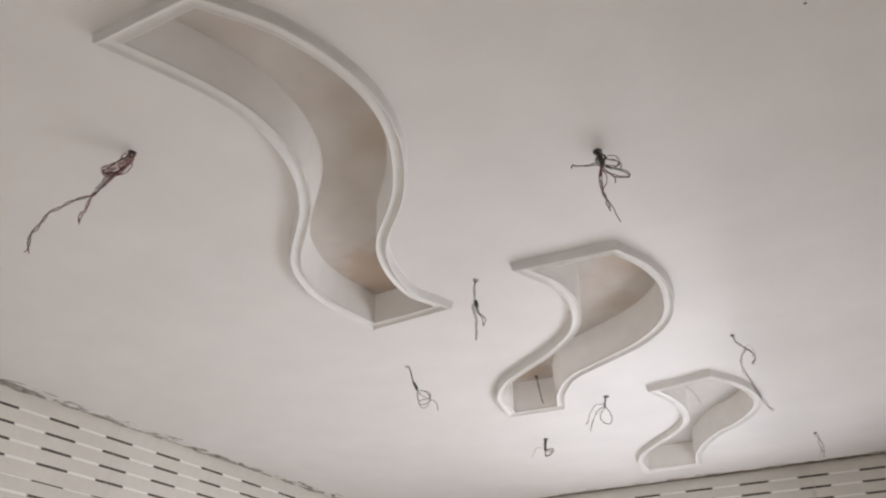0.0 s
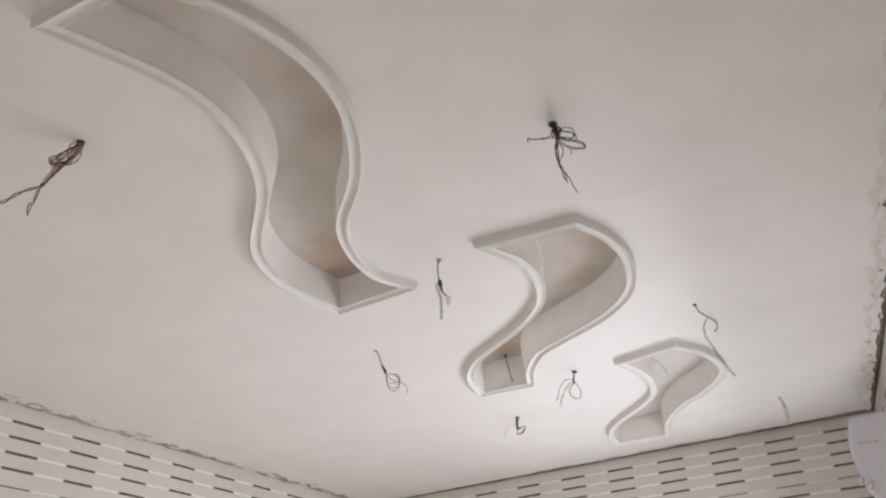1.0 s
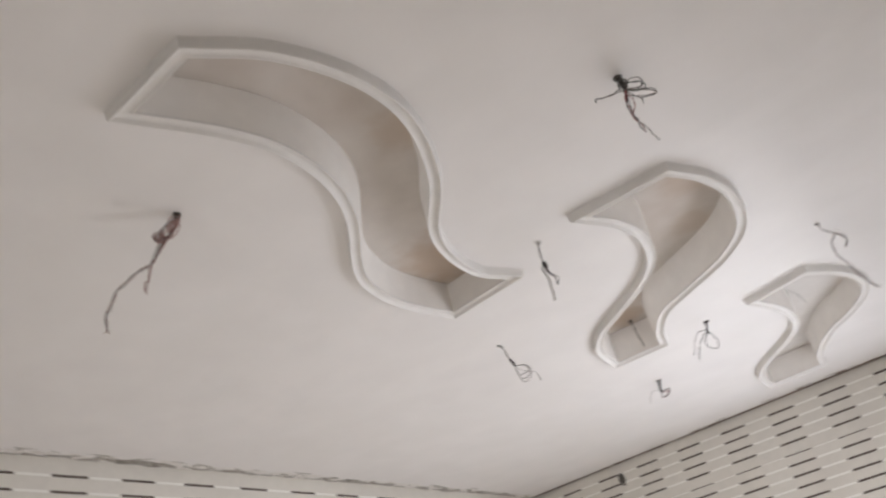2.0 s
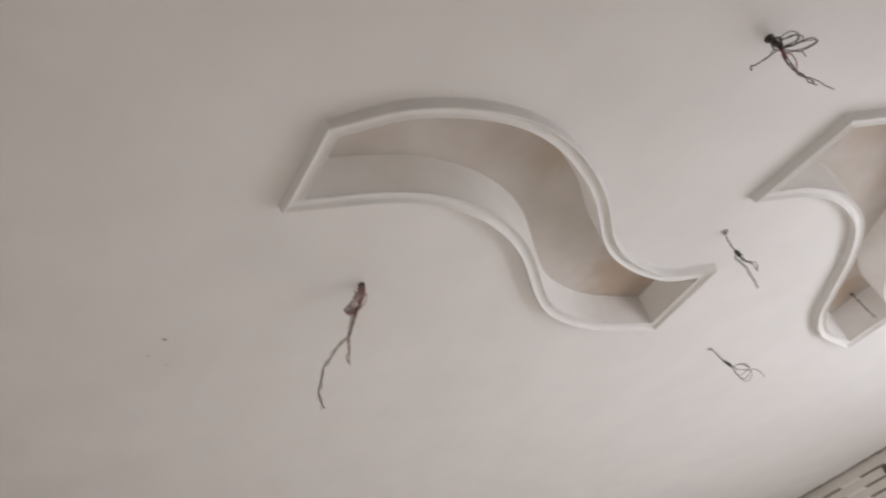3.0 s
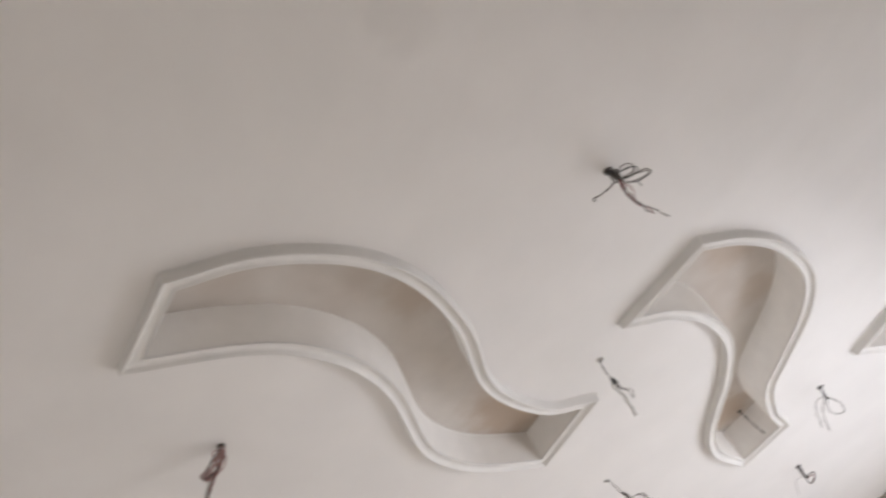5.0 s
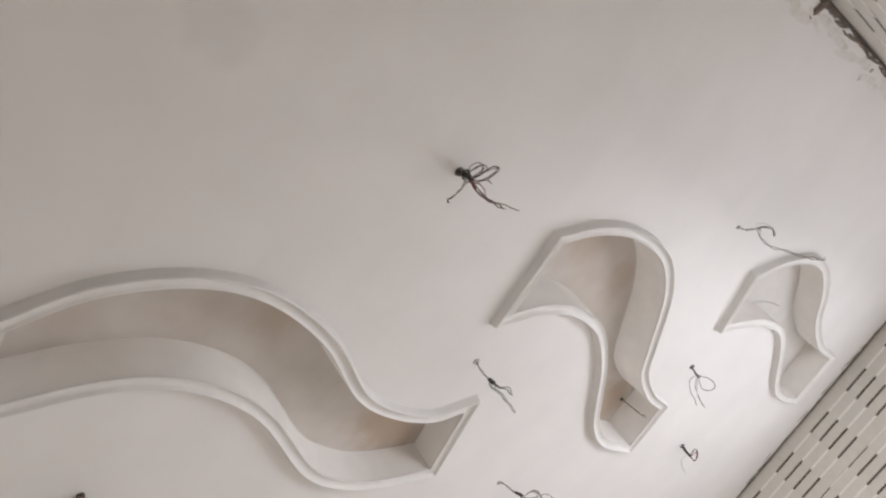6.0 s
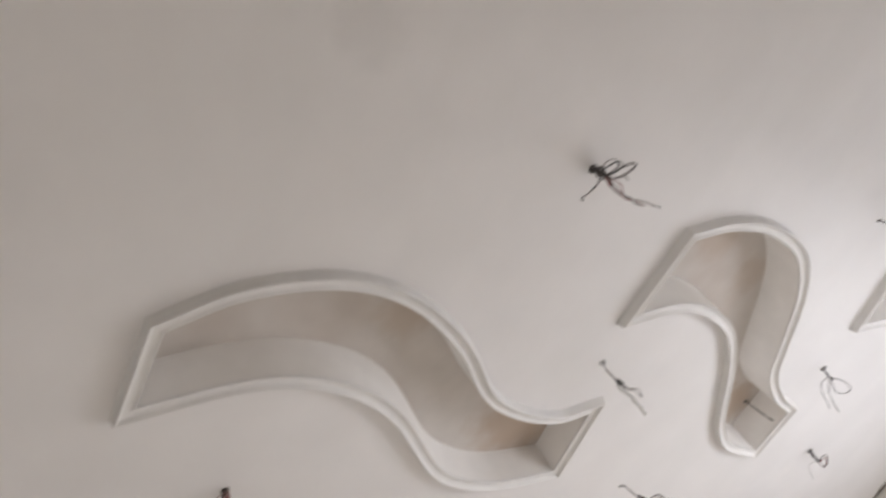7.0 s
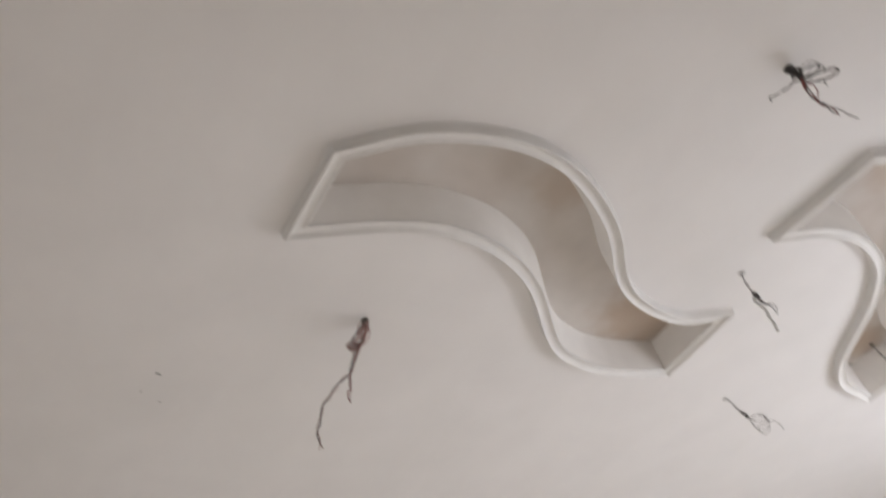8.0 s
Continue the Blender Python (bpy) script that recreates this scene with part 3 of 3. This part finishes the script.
def wires_loop_and_tails():
    base, side = (-0.789, 2.768, C), (0.941, 0.338)
    ob = bundle("dark wire loop with two loose tails below the ceiling", base)
    outlet(ob, 0.009)
    tape(ob, hang(base, side, [(0, 0), (-5, -18), (-7, -32), (-6, -40)]), 0.0028)
    strand(ob, hang(base, side, [(-6, -26), (-20, -27), (-36, -30), (-54, -50), (-62, -70), (-70, -90)], 0.015, 50), 0.0015, WIRE_GREY)
    strand(ob, hang(base, side, [(-6, -32), (-22, -46), (-40, -62), (-52, -84), (-59, -112)], 0.015, 51), 0.0018, WIRE_PALE)
    strand(ob, hang(base, side, [(-6, -30), (-20, -38), (-38, -56), (-49, -80), (-58, -108)], 0.015, 53), 0.0014, WIRE_GREY)
    strand(ob, hang(base, side, [(-6, -36), (-20, -54), (-24, -70), (-14, -86), (2, -90), (11, -78), (9, -60), (-4, -38)], 0.02, 52), 0.0015, WIRE_BLACK)


def wires_short_taped():
    base, side = (-1.147, 3.066, C), (0.909, 0.416)
    ob = bundle("short taped dark wires with a small loop below the ceiling", base)
    outlet(ob, 0.009)
    tape(ob, hang(base, side, [(0, 0), (-2, -16), (-3, -30), (-3, -44)]), 0.0044)
    strand(ob, hang(base, side, [(-3, -34), (-4, -58), (2, -67), (16, -58), (27, -40), (14, -37), (0, -42)], 0.02, 55), 0.002, WIRE_BLACK)
    strand(ob, hang(base, side, [(-3, -36), (-5, -62), (6, -64), (22, -48), (12, -42), (-2, -44)], 0.02, 56), 0.0018, WIRE_RED)
    strand(ob, hang(base, side, [(-3, -36), (-18, -33), (-34, -33), (-46, -50), (-53, -72)], 0.015, 57), 0.0015, WIRE_PALE)


def wires_long_curl():
    base, side = (-0.325, 2.510, C), (0.985, 0.171)
    ob = bundle("long curled thin grey wires hanging from the ceiling", base)
    outlet(ob, 0.0042)
    pair(ob, hang(base, side, [(3, 1), (7, -22), (28, -44), (40, -56), (45, -74), (34, -87)], 0.006, 60), 0.0012, WIRE_BLACK, WIRE_GREY, 0.05)
    strand(ob, hang(base, side, [(24, -42), (34, -33), (44, -46), (47, -66), (42, -80)], 0.012, 61), 0.0012, WIRE_PALE)
    pair(ob, hang(base, side, [(40, -56), (30, -46), (15, -60), (9, -84), (13, -108), (25, -136), (32, -166), (45, -190), (54, -211), (62, -218)], 0.006, 62), 0.0010, WIRE_BLACK, WIRE_BROWN, 0.06, 2.1)


def wires_small():
    base, side = (-0.280, 3.475, C), (0.995, 0.101)
    ob = bundle("small thin grey wires below the ceiling near the tiled wall", base)
    outlet(ob, 0.005)
    pair(ob, hang(base, side, [(0, 2), (7, -18), (8, -46), (8, -70)], 0.005, 63), 0.0011, WIRE_BLACK, WIRE_BROWN, 0.075, 3.0)
    strand(ob, hang(base, side, [(8, -20), (16, -46), (14, -70), (8, -92)], 0.01, 64), 0.0012, WIRE_GREY)
    strand(ob, hang(base, side, [(8, -68), (-1, -78), (-10, -95)], 0.01, 65), 0.0012, WIRE_PALE)


def wires_in_recess(base, side, pts, label, mats, mouth=True, r=0.0014):
    ob = bundle(label, base)
    if mouth:
        outlet(ob, 0.006)
    pair(ob, hang(base, side, pts, 0.004, 70), r, *mats, 0.06)


wires_long_red()
wires_black_loops()
wires_taped_tail()
wires_coil()
wires_loop_and_tails()
wires_short_taped()
wires_long_curl()
wires_small()
wires_in_recess((-1.000, 2.700, C + 0.088), (0.903, 0.430), [(0, 1), (6, -38), (13, -78), (17, -96)], "dark twisted wires inside the strongly curved recess", (WIRE_BLACK, WIRE_GREY))
wires_in_recess((-0.590, 2.996, C + 0.070), (0.25, 0.97), [(0, 0), (28, -1), (58, -12), (88, -34)], "thin pale wires sticking out of the recess side wall", (WIRE_GREY, WIRE_PALE), False, 0.0009)


# ---- the heater on the right-hand wall ----
def heater():
    """A compact white water heater: a body whose front rounds back towards its foot, with chrome connectors."""
    ob = tagged(new("water_heater"), "white enamel wall-mounted water heater with chrome connectors", "water heater")
    y0, y1 = 3.42, 3.66
    ob.location = (right_x((y0 + y1) / 2), y0, 2.242)
    top = 0.230
    profile = [(0.0, top), (-0.110, top), (-0.119, top - 0.003), (-0.124, top - 0.012), (-0.140, 0.165), (-0.146, 0.132), (-0.146, 0.092), (-0.142, 0.053), (-0.133, 0.022), (-0.125, -0.002), (-0.117, -0.032), (-0.098, -0.066), (-0.055, -0.084), (0.0, -0.088)]
    bm = bmesh.new()
    a = [bm.verts.new((x, 0.0, z)) for x, z in profile]
    b = [bm.verts.new((x, y1 - y0, z)) for x, z in profile]
    bm.faces.new(a)
    bm.faces.new(b[::-1])
    for i in range(len(a)):
        j = (i + 1) % len(a)
        bm.faces.new((a[i], b[i], b[j], a[j]))
    bmesh.ops.recalc_face_normals(bm, faces=bm.faces)
    ends = [e for e in bm.edges if abs(e.verts[0].co.y - e.verts[1].co.y) < 1e-6]
    bmesh.ops.bevel(bm, geom=ends, offset=0.010, segments=3, affect="EDGES")
    part("body", bm, ENAMEL, ob, smooth=50)
    for x, z in ((-0.137, 0.020), (-0.114, 0.006)):
        bm = tube(bmesh.new(), [Vector((x, 0.012, z)), Vector((x, -0.010, z)), Vector((x - 0.002, -0.016, z - 0.004)), Vector((x - 0.003, -0.018, z - 0.020))], 0.0068, 12)
        pipe = part("connector", bm, CHROME, ob, "chrome pipe connector", smooth=40)
        part("nut", tube(bmesh.new(), [Vector((x, -0.002, z)), Vector((x, -0.009, z))], 0.0098, 6), CHROME, pipe)
    bm = box(bmesh.new(), (-0.115, -0.0012, top - 0.098), (-0.075, 0.001, top - 0.090))
    box(bm, (-0.070, -0.0012, top - 0.098), (-0.055, 0.001, top - 0.090))
    part("printed_mark", bm, GREY_PRINT, ob, "faint grey printed bars")


heater()


def wall_plug():
    """A dark uneven lump on the tiled wall below the ceiling."""
    ob = tagged(new("wall_lump"), "small dark uneven lump on the tiled wall", "cable stub")
    ob.location = (-1.868, Y_FAR, 2.523)
    # noisy ellipsoid that stands for an unidentified dark spot on the wall
    bm = bmesh.new()
    bmesh.ops.create_icosphere(bm, subdivisions=3, radius=1.0)
    for v in bm.verts:
        v.co = Vector((v.co.x * 0.0145 - v.co.z * 0.003, v.co.y * 0.014 - 0.004, v.co.z * 0.030)) + 0.006 * noise.noise_vector(v.co * 1.6 + Vector((3, 1, 2)))
    part("stub", bm, HOLE, ob, smooth=60)


wall_plug()


# ---- plaster chips, mortar and putty left along the joints ----
def residue(name, label, spots, mat, z_top=C, seed=1):
    """Flattened uneven lumps; spots: (x, y, along, across, thick, turn)."""
    bm = bmesh.new()
    for i, (x, y, a, b, h, turn) in enumerate(spots):
        made = bmesh.ops.create_icosphere(bm, subdivisions=2, radius=1.0)["verts"]
        rot = Matrix.Rotation(turn, 3, "Z")
        for v in made:
            w = 1 + 0.55 * noise.noise(v.co * 1.9 + Vector((i * 3.7, seed, 0))) + 0.3 * noise.noise(v.co * 4.1 + Vector((0, i * 2.3, seed)))
            p = rot @ Vector((v.co.x * a * w, v.co.y * b * w, 0))
            v.co = Vector((x + p.x, y + p.y, z_top - h * 0.25 + v.co.z * h * w))
    return tagged(mesh_object(name, bm, mat, smooth=50), label, "mortar residue", kind="stuff")


rng = random.Random(4)
spots = []
for i in range(190):
    y = 0.6 + 3.2 * i / 190 + rng.uniform(-0.02, 0.02)
    if noise.noise((y * 2.6, 3.3, 0)) > -0.15:
        spots.append((X_LEFT + rng.uniform(0.002, 0.022), y, rng.uniform(0.010, 0.055), rng.uniform(0.003, 0.014), rng.uniform(0.0014, 0.0034), radians(90) + rng.uniform(-0.4, 0.4)))
spots += [(X_LEFT + rng.uniform(0.004, 0.014), y, rng.uniform(0.025, 0.06), rng.uniform(0.009, 0.017), rng.uniform(0.004, 0.007), radians(90) + rng.uniform(-0.3, 0.3)) for y in (1.55, 1.68, 1.76, 1.93, 2.08, 2.15, 2.37, 2.52, 2.60, 2.83, 3.05, 3.20, 3.44)]
spots += [(X_LEFT + rng.uniform(0.018, 0.055), rng.uniform(0.9, 3.5), rng.uniform(0.012, 0.045), rng.uniform(0.0016, 0.004), rng.uniform(0.0006, 0.0014), radians(90) + rng.uniform(-0.35, 0.35)) for i in range(38)]
residue("mortar_smears", "grey dried mortar smears along the ceiling joint", spots, MORTAR, seed=2)
spots = [(X_LEFT + rng.uniform(0.004, 0.030), rng.uniform(0.6, 3.8), rng.uniform(0.02, 0.07), rng.uniform(0.005, 0.016), rng.uniform(0.001, 0.003), radians(90) + rng.uniform(-0.35, 0.35)) for i in range(80)]
spots += [(X_LEFT + rng.uniform(0.008, 0.020), rng.uniform(0.8, 3.6), rng.uniform(0.045, 0.085), rng.uniform(0.012, 0.022), rng.uniform(0.002, 0.004), radians(90) + rng.uniform(-0.3, 0.3)) for i in range(16)]
residue("putty_smears", "pale dried putty smears along the ceiling joint", spots, PALE_MORTAR, seed=3)
spots = []
for i in range(64):
    y = 1.6 + 2.2 * i / 64 + rng.uniform(-0.02, 0.02)
    if noise.noise((y * 3.1, 8.3, 0)) > -0.2:
        spots.append((right_x(y) - 0.008 - abs(rng.gauss(0, 0.006)), y, rng.uniform(0.012, 0.034), rng.uniform(0.002, 0.005), rng.uniform(0.001, 0.003), radians(97) + rng.uniform(-0.16, 0.16)))
for off, y, a, b in ((0.014, 2.268, 0.018, 0.010), (0.026, 2.260, 0.015, 0.010), (0.038, 2.256, 0.012, 0.011), (0.030, 2.60, 0.006, 0.003), (0.041, 2.75, 0.006, 0.004), (0.026, 3.02, 0.010, 0.004), (0.045, 3.10, 0.012, 0.004), (0.034, 3.22, 0.008, 0.005), (0.022, 3.30, 0.012, 0.005), (0.05, 3.36, 0.007, 0.003)):
    spots.append((right_x(y) - off, y, a, b, 0.005 if a > 0.0125 else 0.0016, radians(20)))
residue("mortar_smears", "dark brown crumbling mortar along the broken ceiling edge", spots, BROWN_MORTAR, seed=5)
spots = [(right_x(y) - rng.uniform(0.030, 0.060), y, rng.uniform(0.02, 0.06), rng.uniform(0.005, 0.012), rng.uniform(0.0008, 0.002), radians(97) + rng.uniform(-0.3, 0.3)) for y in [1.7 + 2.1 * i / 44 for i in range(44)]]
residue("putty_smears", "pale dried putty along the broken ceiling edge", spots, PALE_MORTAR, seed=6)
spots = [(rng.uniform(X_LEFT, 0.0), Y_FAR - rng.uniform(0.008, 0.018), rng.uniform(0.012, 0.05), rng.uniform(0.002, 0.0055), rng.uniform(0.001, 0.003), rng.uniform(-0.12, 0.12)) for i in range(80)]
spots += [(rng.uniform(-1.2, 0.03), Y_FAR - rng.uniform(0.010, 0.020), rng.uniform(0.02, 0.07), rng.uniform(0.005, 0.009), rng.uniform(0.002, 0.004), rng.uniform(-0.1, 0.1)) for i in range(26)]
spots += [(rng.uniform(-1.5, 0.03), Y_FAR - rng.uniform(0.022, 0.045), rng.uniform(0.015, 0.06), rng.uniform(0.0012, 0.003), rng.uniform(0.0005, 0.0012), rng.uniform(-0.15, 0.15)) for i in range(22)]
residue("mortar_smears", "thin brown mortar smears along the ceiling joint", spots, BROWN_MORTAR, seed=7)


spots = [(-1.316, 0.807, 0.0052, 0.0022, 0.0009, 1.9), (-1.380, 0.787, 0.0022, 0.0010, 0.0006, 1.4), (-1.410, 0.828, 0.0022, 0.0010, 0.0006, 1.2), (0.055, 1.431, 0.0025, 0.0022, 0.0008, 0.3)]
residue("paint_flecks", "tiny dark flecks stuck to the white ceiling", spots, HOLE, seed=9)


# ---- tiles ----
tile_meshes = {}


def tile(parent, u0, u1, z0, z1, layout):
    """One glazed wall tile with its printed dashes; u runs along the wall. Alike tiles share a mesh."""
    pitch, first, row, top_row, flip, joint = layout
    def rects():
        for k in range(int((u0 - first) / pitch) - 2, int((u1 - first) / pitch) + 3):
            for j in range(0, 70):
                zc = top_row - j * row
                if zc < z0 - 0.01:
                    break
                half = 0.0020 if (j - 4) % 6 == 0 else 0.0042
                if half < 0.003:
                    zc -= 0.0042
                for a, length, idx in ((0.0, 0.50, 1), (0.525, 0.45, 2)):
                    lo = first + (k + a) * pitch
                    hi = lo + length * pitch
                    ra, rb = max(lo, u0 + 0.0006), min(hi, u1 - 0.0006)
                    qa, qb = max(zc - half, z0 + 0.002), min(zc + half, z1 - 0.002)
                    if rb - ra > 0.002 and qb - qa > 0.001:
                        yield ra - u0, rb - u0, qa - z0, qb - z0, idx
    marks = list(rects())
    key = (round(u1 - u0, 3), round(z1 - z0, 3), tuple((round(m[0], 3), round(m[2], 3), m[4]) for m in marks), flip)
    if key not in tile_meshes:
        w, h = u1 - u0, z1 - z0
        verts, faces, idx = [], [], []
        def quad(a, b, c, d, y, i):
            n = len(verts)
            verts.extend([(a, y, c), (b, y, c), (b, y, d), (a, y, d)])
            faces.append((n + 3, n + 2, n + 1, n))
            idx.append(i)
        g, e = 0.0, 0.0004
        verts.extend([(g, -BACK, g), (w - g, -BACK, g), (w - g, -BACK, h - g), (g, -BACK, h - g), (g, -0.0012, g), (w - g, -0.0012, g), (w - g, -0.0012, h - g), (g, -0.0012, h - g),
                      (e, 0, e), (w - e, 0, e), (w - e, 0, h - e), (e, 0, h - e)])
        for s in (0, 4):
            for i in range(4):
                j = (i + 1) % 4
                faces.append((s + j, s + i, s + 4 + i, s + 4 + j))
                idx.append(0)
        faces.append((11, 10, 9, 8))
        idx.append(0)
        for a, b, c, d, i in marks:
            quad(a, b, c, d, 0.0005, i)
        me = bpy.data.meshes.new("tile")
        me.from_pydata(verts, [], faces)
        for m in (TILE, TILE_DARK, TILE_WHITE):
            me.materials.append(m)
        for p, i in zip(me.polygons, idx):
            p.material_index = i
        tile_meshes[key] = me
    ob = new("tile", tile_meshes[key])
    ob.parent = parent
    ob.location = (u0, 0, z0)


def tile_wall(parent, length, layout, openings=()):
    pitch, first, row, top_row, flip, joint = layout
    width, height = 2 * pitch, 6 * row
    z_joint = top_row - 4 * row
    rows = [(z_joint, C - 0.002)]
    while rows[-1][0] > 0.02:
        rows.append((max(0.0, rows[-1][0] - height), rows[-1][0]))
    u = joint - width * math.ceil(joint / width)
    while u < length:
        for z0, z1 in rows:
            pieces = [(max(u, 0.0), min(u + width, length))]
            for o in openings:
                if z1 > o[2] + 0.01 and z0 < o[3] - 0.01:
                    pieces = [q for a, b in pieces for q in ((a, min(b, o[0])), (max(a, o[1]), b)) if q[1] - q[0] > 0.01]
            for a, b in pieces:
                if b - a > 0.015:
                    tile(parent, a, b, z0, z1, layout)
        u += width


# left wall: u runs from the far corner back, so a dash that starts at y ends at Y_FAR - y
dash = 0.50
tile_wall(wall_left, L_LEN, (0.2222, Y_FAR - 3.001 - dash * 0.2222, 0.0503, C - 0.059, 1, Y_FAR - 2.993 - 0.052))
tile_wall(wall_far, F_LEN, (0.2257, P_FAR_R[0] + 0.196 - dash * 0.2257, 0.0443, C - 0.050, 1, P_FAR_R[0] + 0.37), [far_open])
tile_wall(wall_right, R_LEN, (0.2250, u_of(2.262), 0.0443, C - 0.070, 0, u_of(2.31)), [win_open])

# floor tiles, 0.6 m square, cut along the walls
def floor_tile(x0, x1, y0, y1):
    bm = box(bmesh.new(), (0.001, 0.001, -0.008), (x1 - x0 - 0.001, y1 - y0 - 0.001, 0.0))
    return mesh_object("floor_tile", bm, FLOOR)


shared = {}
fy = Y_BACK
while fy < Y_FAR - 0.01:
    fx, y1 = X_LEFT, min(fy + 0.6, Y_FAR)
    while fx < right_x(fy):
        x1 = min(fx + 0.6, right_x(fy) + 0.008)
        key = (round(x1 - fx, 3), round(y1 - fy, 3))
        if key in shared:
            ob = new("floor_tile", shared[key])
        else:
            ob = floor_tile(fx, x1, fy, y1)
            shared[key] = ob.data
        ob.parent = floor
        ob.location = (fx, fy, 0)
        fx += 0.6
    fy += 0.6
